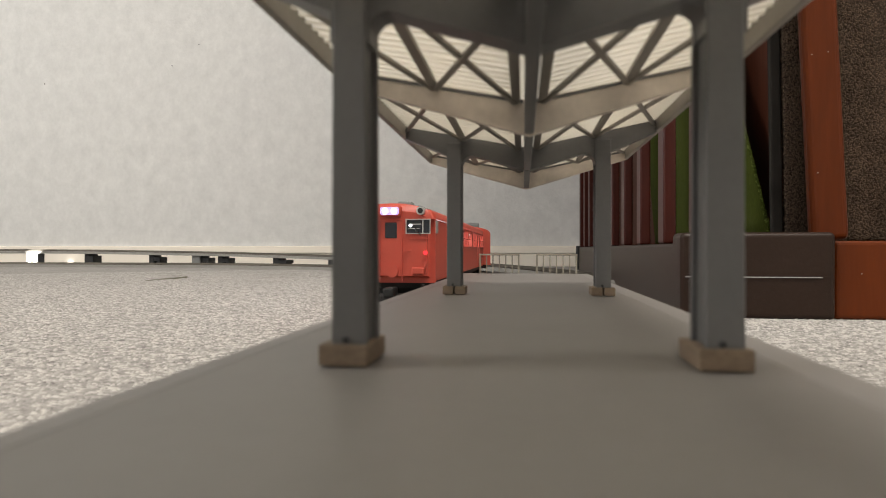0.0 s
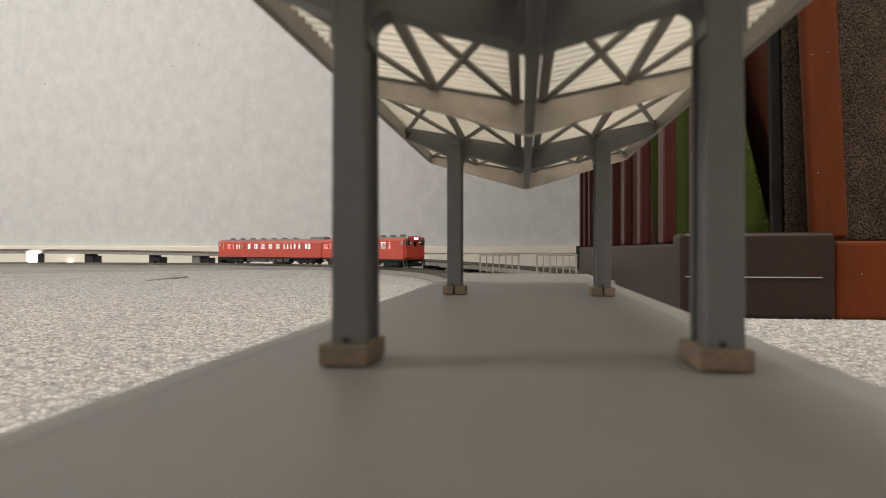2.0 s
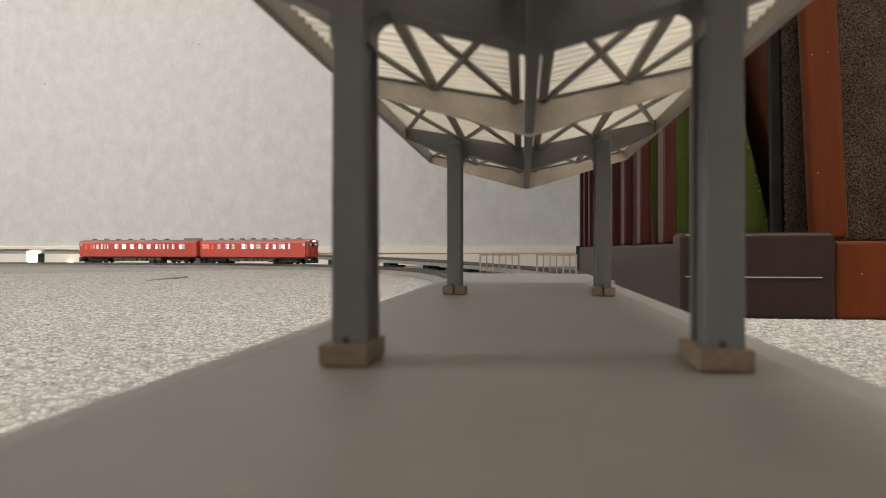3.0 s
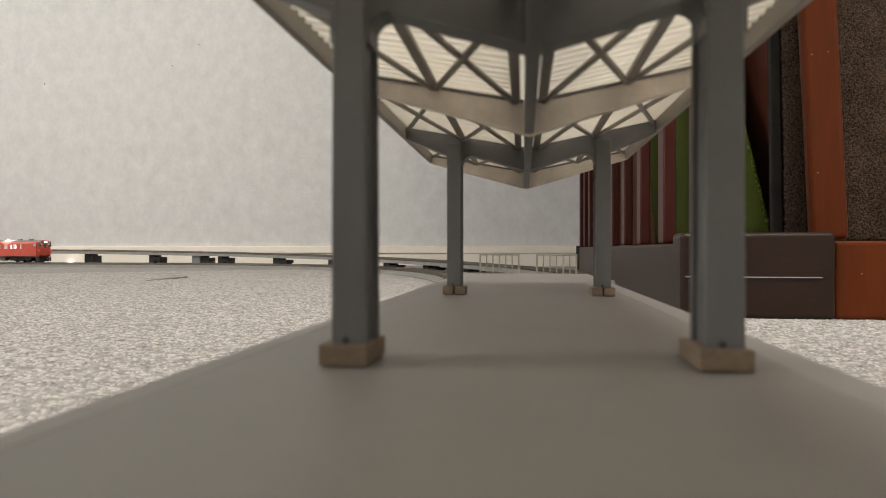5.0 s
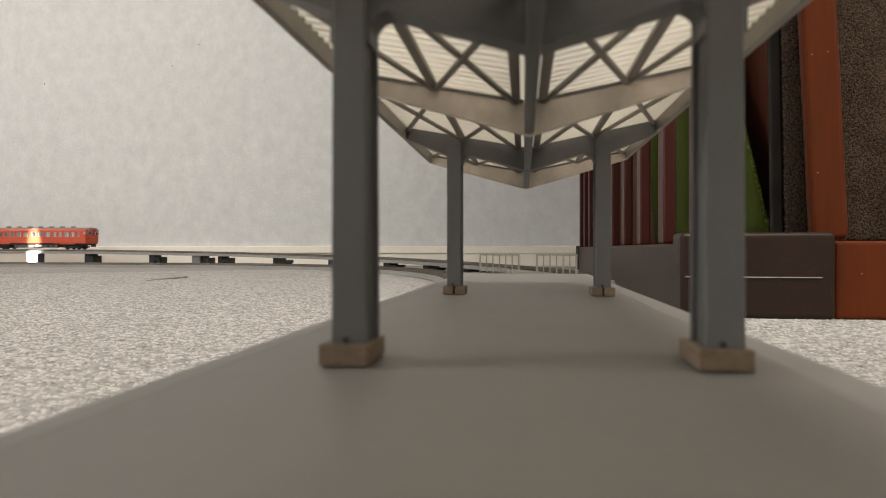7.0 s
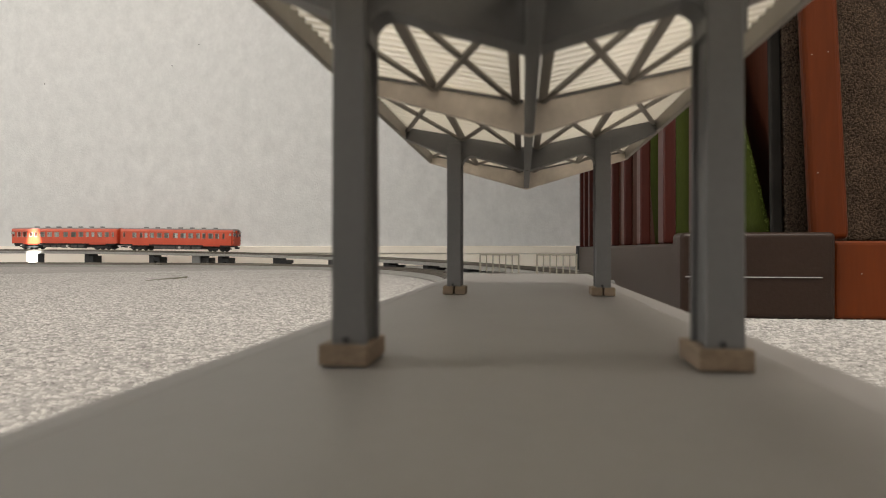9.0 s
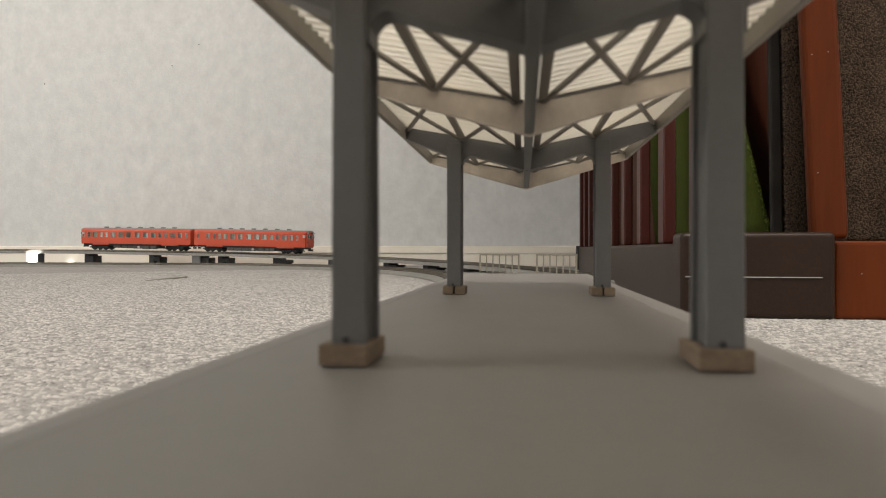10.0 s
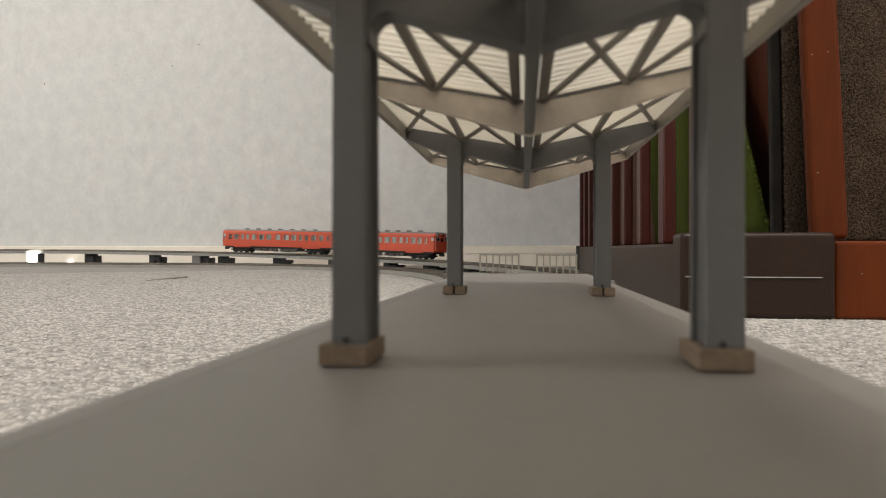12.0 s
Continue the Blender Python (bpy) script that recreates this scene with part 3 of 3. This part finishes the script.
def green_cloth():
    bm = bmesh.new()
    rows = []
    for k in range(25):
        z = 0.042 + 0.30 * k / 24
        near = 0.4035 + 0.62 * (z - 0.042) + 0.5 * (z - 0.042) ** 2
        far = 0.745 + 0.25 * (z - 0.042)
        row = []
        for j in range(13):
            f = j / 12
            row.append(bm.verts.new((0.150 + 0.004 * math.sin(9 * f + 9 * z), near + (far - near) * f, z)))
        rows.append(row)
    for r0, r1 in zip(rows, rows[1:]):
        for j in range(12):
            bm.faces.new((r0[j], r0[j + 1], r1[j + 1], r1[j]))
    ob = part("green_cloth", bm, GREEN_CLOTH, smooth=True)
    sol = ob.modifiers.new("thickness", "SOLIDIFY")
    sol.thickness = 0.0022
    tagged(ob, "moss green felt cloth hanging behind the slats", "cloth")
    # fluffy cut edge
    rng = np.random.default_rng(8)
    along = rng.uniform(0, 0.2, 520)

    def on_edge(co):
        z = co[:, :, 0] + 0.042
        y = 0.4035 + 0.62 * co[:, :, 0] + 0.5 * co[:, :, 0] ** 2 - 0.0004
        return np.stack((0.150 + 0.004 * np.sin(9 * z) + co[:, :, 1], y - co[:, :, 2], z), axis=2)

    fringe = yarn_loops("fringe", GREEN_YARN, along, rng.uniform(-0.0022, 0.0003, 520), rng, (0.0003, 0.0009), (0.00015, 0.0003), (0.0001, 0.0007), on_edge)
    fringe.parent = ob
    tagged(fringe, "pale fluffy cut edge of the cloth", kind="stuff")


green_cloth()


# ---- trains ----
LEN, HALFW = 0.250, 0.0181


def wall_grid(bm, xs_holes, zs, z0, z1, x0, x1, y):
    """A side wall with real openings. xs_holes: pairs; zs: the band they lie in."""
    cuts = sorted({x0, x1, *[v for p in xs_holes for v in p]})
    for a, b in zip(cuts, cuts[1:]):
        hole = any(p[0] <= (a + b) / 2 <= p[1] for p in xs_holes)
        bands = ((z0, zs[0]), (zs[1], z1)) if hole else ((z0, zs[0]), (zs[0], zs[1]), (zs[1], z1))
        for c, d in bands:
            bm.faces.new([bm.verts.new(q) for q in ((a, y, c), (b, y, c), (b, y, d), (a, y, d))])


def coach(label, paint, windows, band, vents, cab, lit, cooler=None, skirt=(), ZS=0.0378, ZB=0.0125):
    """One rail car, length along x, the cab end at +x if cab > 0, at -x if cab < 0. Origin on the rail at the middle."""
    top = empty("railcar")
    tagged(top, label, "train", "model railcars")
    h = LEN / 2
    bm = bmesh.new()
    for y in (-HALFW, HALFW):
        wall_grid(bm, windows, band, ZB, ZS, -h + (0.0034 if cab < 0 else 0.0012), h - (0.0034 if cab > 0 else 0.0012), y)
    bmesh.ops.remove_doubles(bm, verts=bm.verts, dist=1e-6)
    for f in bm.faces:
        if (f.normal.y > 0) != (f.calc_center_median().y > 0):
            f.normal_flip()
    body = part("body", bm, [paint, INTERIOR], top)
    sol = body.modifiers.new("thickness", "SOLIDIFY")
    sol.thickness, sol.offset, sol.material_offset = 0.0012, -1, 1
    # doors pressed into the sides
    for y in (-1, 1):
        for xd in (-0.078, 0.078):
            bm = bmesh.new()
            for a, b in ((xd - 0.0058, xd - 0.0053), (xd + 0.0053, xd + 0.0058)):
                add_box(bm, (a, y * HALFW - 0.0002, ZB + 0.001), (b, y * HALFW + 0.0002, ZS - 0.0012))
            part("door_frame", bm, paint, top)
        for xs in skirt:
            part("skirt", box((xs[0], y * (HALFW - 0.0012) - 0.0004, ZB - 0.0024), (xs[1], y * (HALFW - 0.0012) + 0.0004, ZB + 0.0005)), paint, top)
    # roof: a shallow arch
    prof = []
    for k in range(13):
        a = math.pi * k / 12
        prof.append((-math.cos(a) * (HALFW + 0.0003), ZS + 0.0001 + 0.0068 * (math.sin(a) ** 0.75)))
    bm = bmesh.new()
    rings = []
    for e, dx, sc in ((-1, 0.0006, 0.97), (-1, 0.0016, 0.98), (-1, 0.004, 0.99), (-1, 0.009, 1), (1, 0.009, 1), (1, 0.004, 0.99), (1, 0.0016, 0.98), (1, 0.0006, 0.97)):
        inset = 0.0031 - math.sqrt(max(0.0, 0.0031 ** 2 - (0.0031 - dx) ** 2)) if e == cab and dx < 0.0031 else 0.0
        rings.append([bm.verts.new((e * (h - dx), u * (0.5 + 0.5 * sc) * (1 - inset / HALFW), ZS + (z - ZS) * sc)) for u, z in prof])
    for r0, r1 in zip(rings, rings[1:]):
        for i in range(12):
            bm.faces.new((r0[i], r0[i + 1], r1[i + 1], r1[i]))
    for r in (rings[0], rings[-1]):
        bm.faces.new(r)
    bmesh.ops.recalc_face_normals(bm, faces=bm.faces)
    # the edges of the roof carry the body colour
    for f in bm.faces:
        f.material_index = 1 if f.calc_center_median().z < ZS + (0.0045 if lit else 0.0034) else 0
    part("roof", bm, [ROOF_GREY, paint], top, smooth=True)
    for x in vents:
        bm = box((x - 0.0040, -0.0032, ZS + 0.0070), (x + 0.0040, 0.0032, ZS + 0.0096), 0.0009)
        add_box(bm, (x - 0.0028, -0.0024, ZS + 0.0052), (x + 0.0028, 0.0024, ZS + 0.0074))
        part("ventilator", bm, ROOF_GREY, top)
    if cooler is not None:
        part("roof_unit", box((cooler - 0.0155, -0.0088, 0.0430), (cooler + 0.0155, 0.0088, 0.0482), 0.0014), ROOF_GREY, top)
    # windows: frame, pane
    for y in (-1, 1):
        for a, b in windows:
            w = 0.0003 if lit else 0.0005
            bm = bmesh.new()
            yo = y * HALFW
            lo, hi = min(yo, yo + y * 0.0003) - 0.0001, max(yo, yo + y * 0.0003)
            for c in ((a - w, band[0] - w, b + w, band[0]), (a - w, band[1], b + w, band[1] + w), (a - w, band[0], a, band[1]), (b, band[0], b + w, band[1])):
                add_box(bm, (c[0], lo, c[1]), (c[2], hi, c[3]))
            if b - a > 0.006:
                add_box(bm, (a, lo, (band[0] + band[1]) / 2 - 0.0002), (b, hi, (band[0] + band[1]) / 2 + 0.0002))
            win = part("window", bm, paint if lit else INTERIOR, top)
            pane = part("pane", box((a, y * (HALFW - 0.0006) - 0.00015, band[0]), (b, y * (HALFW - 0.0006) + 0.00015, band[1])), GLASS, win)
            pane.visible_shadow = False
    # inside
    part("cabin_floor", box((-h + 0.004, -0.0165, ZB + 0.0010), (h - 0.004, 0.0165, ZB + 0.0025)), INTERIOR, top)
    bm = bmesh.new()
    for k in range(12):
        x = -0.066 + 0.012 * k
        for y in (-1, 1):
            add_box(bm, (x - 0.0008, y * 0.0105 - 0.0052, ZB + 0.0025), (x + 0.0008, y * 0.0105 + 0.0052, ZB + 0.0110), 0.0003, None, 0, 1)
    part("seats", bm, SEAT_BLUE if lit else INTERIOR, top)
    part("cabin_ceiling", box((-h + 0.01, -0.012, ZS - 0.0012), (h - 0.01, 0.012, ZS - 0.0004)), LIT_CEILING if lit else INTERIOR, top)
    # ends
    for sgn in (-1, 1):
        face = empty("cab_front" if sgn == cab else "gangway_end")
        face.parent = top
        face.matrix_basis = Matrix.Translation((sgn * h, 0, 0)) @ Matrix.Rotation(0 if sgn > 0 else math.pi, 4, "Z")
        end(face, paint, sgn == cab, lit, ZB, ZS)
    # underframe and bogies
    part("underframe", box((-h + 0.006, -0.0155, 0.0095), (h - 0.006, 0.0155, ZB + 0.0009)), UNDER_BLACK, top)
    rng = random.Random(round(len(windows) * 7 + cab))
    x = -0.050
    while x < 0.046:
        w = rng.uniform(0.006, 0.017)
        d = rng.uniform(0.0045, 0.0068)
        for y in (-1, 1):
            part("equipment_box", box((x, y * 0.0115 - 0.004, 0.0098 - d), (x + w, y * 0.0115 + 0.004, 0.0098), 0.0006), UNDER_GREY, top)
        x += w + rng.uniform(0.001, 0.004)
    part("air_tank", cylinder(0.0023, 0.003, pose(0.008, -0.0165, 0.0075, 90), 16), INTERIOR, top)
    for xb in (-0.0855, 0.0855):
        bogie = part("bogie", box((xb - 0.021, -0.0095, 0.0045), (xb + 0.021, 0.0095, 0.0095), 0.001), UNDER_BLACK, top)
        for y in (-1, 1):
            bm = box((xb - 0.0215, y * 0.0126 - 0.0012, 0.0045), (xb + 0.0215, y * 0.0126 + 0.0012, 0.0072), 0.0006)
            for dx in (-0.0132, 0.0132):
                add_box(bm, (xb + dx - 0.0035, y * 0.0128 - 0.0016, 0.0028), (xb + dx + 0.0035, y * 0.0128 + 0.0016, 0.0082), 0.0008)
            add_box(bm, (xb - 0.005, y * 0.0128 - 0.0016, 0.0022), (xb + 0.005, y * 0.0128 + 0.0016, 0.0070), 0.0008)
            part("side_frame", bm, UNDER_BLACK, bogie)
            for dx in (-0.0132, 0.0132):
                part("wheel", cylinder(0.0053, 0.0024, pose(xb + dx, y * 0.0086, 0.0053, 90), 24), UNDER_BLACK, bogie)
    return top


def end(face, paint, is_cab, lit, ZB, ZS):
    """One end of a car, looking along +x, on x = 0."""
    bm = bmesh.new()
    # front plate with rounded corners and an arched head, as a thick shell
    if is_cab:
        outline = [(-HALFW, ZB - 0.0008), (HALFW, ZB - 0.0008), (HALFW, ZS)]
    else:
        outline = [(-HALFW, ZB), (HALFW, ZB), (HALFW, ZS)]
    for k in range(1, 12):
        a = math.pi * k / 12
        outline.append((math.cos(a) * HALFW, ZS + 0.0066 * (math.sin(a) ** 0.75)))
    outline.append((-HALFW, ZS))
    deep = 0.0035 if is_cab else 0.0013
    add_prism(bm, [(-deep, y, z) for y, z in outline], (deep, 0, 0))
    edges = [e for e in bm.edges if all(abs(v.co.x) < 1e-6 for v in e.verts)]
    bmesh.ops.bevel(bm, geom=edges, offset=0.0030 if is_cab else 0.0010, segments=5 if is_cab else 2, affect="EDGES", clamp_overlap=True)
    part("end_wall", bm, paint, face)
    x = 0.0002
    if not is_cab:
        part("gangway", box((0.0, -0.0052, ZB - 0.001), (0.0026, 0.0052, ZB + 0.0255), 0.0006), UNDER_GREY, face)
        part("coupler", box((-0.004, -0.002, 0.0055), (0.0022, 0.002, 0.0085), 0.0005), UNDER_BLACK, face)
        return
    # central door with its dark window
    bm = bmesh.new()
    for a, b, c, d in ((-0.0049, ZB, -0.0045, ZB + 0.0252), (0.0045, ZB, 0.0049, ZB + 0.0252), (-0.0049, ZB + 0.0248, 0.0049, ZB + 0.0254)):
        add_box(bm, (-0.0001, a, b), (0.0005, c, d), 0.0001, None, 0, 1)
    part("door", bm, paint, face)
    part("door_window", box((-0.0004, -0.0025, 0.0301), (0.0003, 0.0025, 0.0366), 0.0002, None, 1), DARK_GLASS, face, "dark door window")
    for sgn in (-1, 1):
        ya, yb = sorted((sgn * 0.0066, sgn * 0.0162))
        win = part("cab_window", box((-0.0004, ya, 0.0322), (0.00025, yb, 0.0376), 0.0003, None, 1), DARK_GLASS, face, "cab window with silver frame")
        bm = bmesh.new()
        w = 0.00036
        for a, b, c, d in ((ya - w, 0.0322 - w, yb + w, 0.0322), (ya - w, 0.0376, yb + w, 0.0376 + w), (ya - w, 0.0322, ya, 0.0376), (yb, 0.0322, yb + w, 0.0376)):
            add_box(bm, (0.0, a, b), (0.0006, c, d))
        add_box(bm, (0.0, (ya + yb) / 2 + sgn * 0.0018, 0.0322), (0.0005, (ya + yb) / 2 + sgn * 0.0022, 0.0376))
        part("window_frame", bm, SILVER, win)
        bm = box((0.00026, ya + 0.0006, 0.0339), (0.00034, yb - 0.0042, 0.0341))
        add_box(bm, (0.00026, ya + 0.0010, 0.0356), (0.00034, yb - 0.0036, 0.0360))
        part("cab_interior", bm, INTERIOR, win, "pale cab fittings behind the glass")
        if lit:
            part("cab_lamp", cylinder(0.0006, 0.0006, pose(0.0004, sgn * 0.0082, 0.0352, 0, 90), 12), BULB, face, "bright white cab lamp behind the glass")
        part("wiper", bar((0.0009, sgn * 0.0125, 0.0312), (0.0009, sgn * 0.0102, 0.0345), 0.0004, 0.0004), UNDER_BLACK, face)
        part("corner_window", box((-0.0085, sgn * HALFW - 0.0002, 0.0322), (-0.0030, sgn * HALFW + 0.0003, 0.0374), 0.0002, None, 1), SILVER, face)
        part("tail_lamp", cylinder(0.0008, 0.0016, pose(0.0004, sgn * 0.0145, 0.0241, 0, 90), 16), TAIL_RED if lit else DARK_GLASS, face, "round red tail lamp")
        part("handrail", bar((0.0008, sgn * 0.0056, 0.0250), (0.0008, sgn * 0.0085, 0.0250), 0.0005, 0.0005), paint, face)
        part("jumper_box", box((0, sgn * 0.0115 - 0.0026, 0.0152), (0.0012, sgn * 0.0115 + 0.0026, 0.0182), 0.0005), paint, face)
        part("brow", bar((0.0003, sgn * 0.0075, 0.0300), (0.0003, sgn * 0.0160, 0.0300), 0.0004, 0.0004), paint, face)
        part("horn", cylinder(0.0017, 0.0025, pose(0.0006, sgn * 0.0126, 0.0412, 0, 90), 18), SILVER, face, "round silver horn cover")
        part("horn_mouth", cylinder(0.0011, 0.0004, pose(0.0019, sgn * 0.0126, 0.0412, 0, 90), 18), UNDER_BLACK, face)
        if not lit:
            continue
        bm = box((-0.0035, sgn * 0.0150 - 0.0026, 0.0030), (-0.0010, sgn * 0.0150 - 0.0016, 0.0112))
        add_box(bm, (-0.0035, sgn * 0.0150 + 0.0016, 0.0030), (-0.0010, sgn * 0.0150 + 0.0026, 0.0112))
        add_box(bm, (-0.0035, sgn * 0.0150 - 0.0026, 0.0024), (-0.0006, sgn * 0.0150 + 0.0026, 0.0034))
        part("step", bm, STEP_GREY, face, "dark grey cab step frame")
        part("hose", bar((0.0008, sgn * 0.0152, 0.0205), (0.0008, sgn * 0.0138, 0.0172), 0.0008, 0.0008), paint, face)
    part("headlight_box", box((-0.003, -0.0046, 0.0388), (0.0022, 0.0046, 0.0434), 0.0011, None, 3), paint, face)
    part("headlight", box((0.0020, -0.0038, 0.0396), (0.0026, 0.0038, 0.0427), 0.0008, None, 3), HEADLIGHT if lit else DARK_GLASS, face, "glowing twin headlight" if lit else "dark twin headlight")
    if lit:
        for yb in (-0.0019, 0.0019):
            part("bulb", cylinder(0.0011, 0.0008, pose(0.0026, yb, 0.0411, 0, 90), 14), BULB, face, "bright headlight bulb")
    part("emblem", cylinder(0.0026, 0.0005, pose(0.0003, 0.0005, 0.0166, 0, 90), 24), paint, face)
    if lit:
        part("snow_plough", box((-0.004, -0.0125, 0.0022), (0.0005, 0.0125, 0.0072), 0.001), UNDER_BLACK, face)
    part("coupler", box((-0.004, -0.0022, 0.006), (0.0055, 0.0022, 0.0100), 0.0007), UNDER_BLACK, face)


DARK_GLASS = material("dark_window", (0.012, 0.014, 0.022), 0.12, spec=0.6)


def windows_at(pairs, middle, scale):
    """Window openings from (centre, width) along the side, in drawing units, to metres on the car."""
    return sorted(((c - middle) * scale - w * abs(scale) / 2, (c - middle) * scale + w * abs(scale) / 2) for c, w in pairs)


lit_win = windows_at([(90, 6), (124, 26), (150, 13), (174, 9), (190, 8), (205, 8), (250, 22), (291, 23), (333, 25), (378, 25), (420, 23), (459, 13),
                      (478, 10), (497, 10), (518, 10), (545, 14), (590, 30)], 357, -0.0004065)
lit_win2 = windows_at([(632, 24), (655, 10), (680, 14), (708, 14), (730, 12), (768, 22), (794, 13), (815, 18), (845, 12), (868, 12), (893, 22), (917, 6)], 790, -0.00069)
old_win = windows_at([(55, 8), (86, 17), (120, 22), (155, 12), (183, 12), (220, 23), (262, 23), (303, 23), (352, 23), (397, 25), (439, 23), (475, 14), (506, 14),
                      (544, 23), (583, 19), (617, 8)], 339, 0.000415)
old_win2 = windows_at([(660, 8), (718, 19), (755, 12), (782, 14), (815, 21), (855, 23), (896, 23), (944, 23), (986, 25), (1028, 23), (1067, 16), (1098, 14),
                       (1135, 23), (1170, 19), (1204, 8)], 945, 0.000406)
v8 = [-0.095 + 0.0262 * k for k in range(8)]
v7 = [-0.078 + 0.026 * k for k in range(7)]
SK = [(-0.097, -0.060), (0.060, 0.097)]
lit_a = coach("glossy vermilion model railcar with lit windows and headlight", TRAIN_RED, lit_win2, (0.0272, 0.0362), v8, -1, True, skirt=[])
lit_b = coach("glossy vermilion model railcar with lit windows and grey roof unit", TRAIN_RED, lit_win, (0.0272, 0.0362), v7[1:] + [0.104], 1, True, cooler=-0.1075)
old_a = coach("faded vermilion model railcar with unlit cab, leading", TRAIN_ORANGE, old_win2, (0.0272, 0.0366), v7, 1, False, skirt=SK, ZS=0.0400, ZB=0.0132)
old_b = coach("faded vermilion model railcar with unlit windows, trailing", TRAIN_ORANGE, old_win, (0.0272, 0.0366), v7, -1, False, skirt=SK, ZS=0.0400, ZB=0.0132)


def riding(path, s):
    """Pose of a car whose middle is at s on a path, both bogies on the rails."""
    a, _ = path.at(s - 0.0855)
    b, _ = path.at(s + 0.0855)
    x = (b - a).normalized()
    y = Vector((0, 0, 1)).cross(x).normalized()
    z = x.cross(y)
    m = Matrix((x, y, z)).transposed().to_4x4()
    return Matrix.Translation((a + b) / 2) @ m


def motions():
    def lit_tail(t):
        return 0.238 + 0.2925 * t + 0.0008 * t * t

    def old_head(t):
        return float(np.interp(t, (0, 5.6, 7.2, 8.8, 9.5, 10.5, 12.0), (-1.44, -0.538, -0.279, -0.018, 0.096, 0.263, 0.4975)))

    times = [0.25 * k for k in range(49)]
    walk(lit_a, [(t, riding(Lower, lit_tail(t) + 0.125)) for t in times])
    walk(lit_b, [(t, riding(Lower, lit_tail(t) + 0.125 + 0.2565)) for t in times])
    walk(old_a, [(t, riding(Upper, old_head(t) - 0.125)) for t in times])
    walk(old_b, [(t, riding(Upper, old_head(t) - 0.125 - 0.2565)) for t in times])


motions()
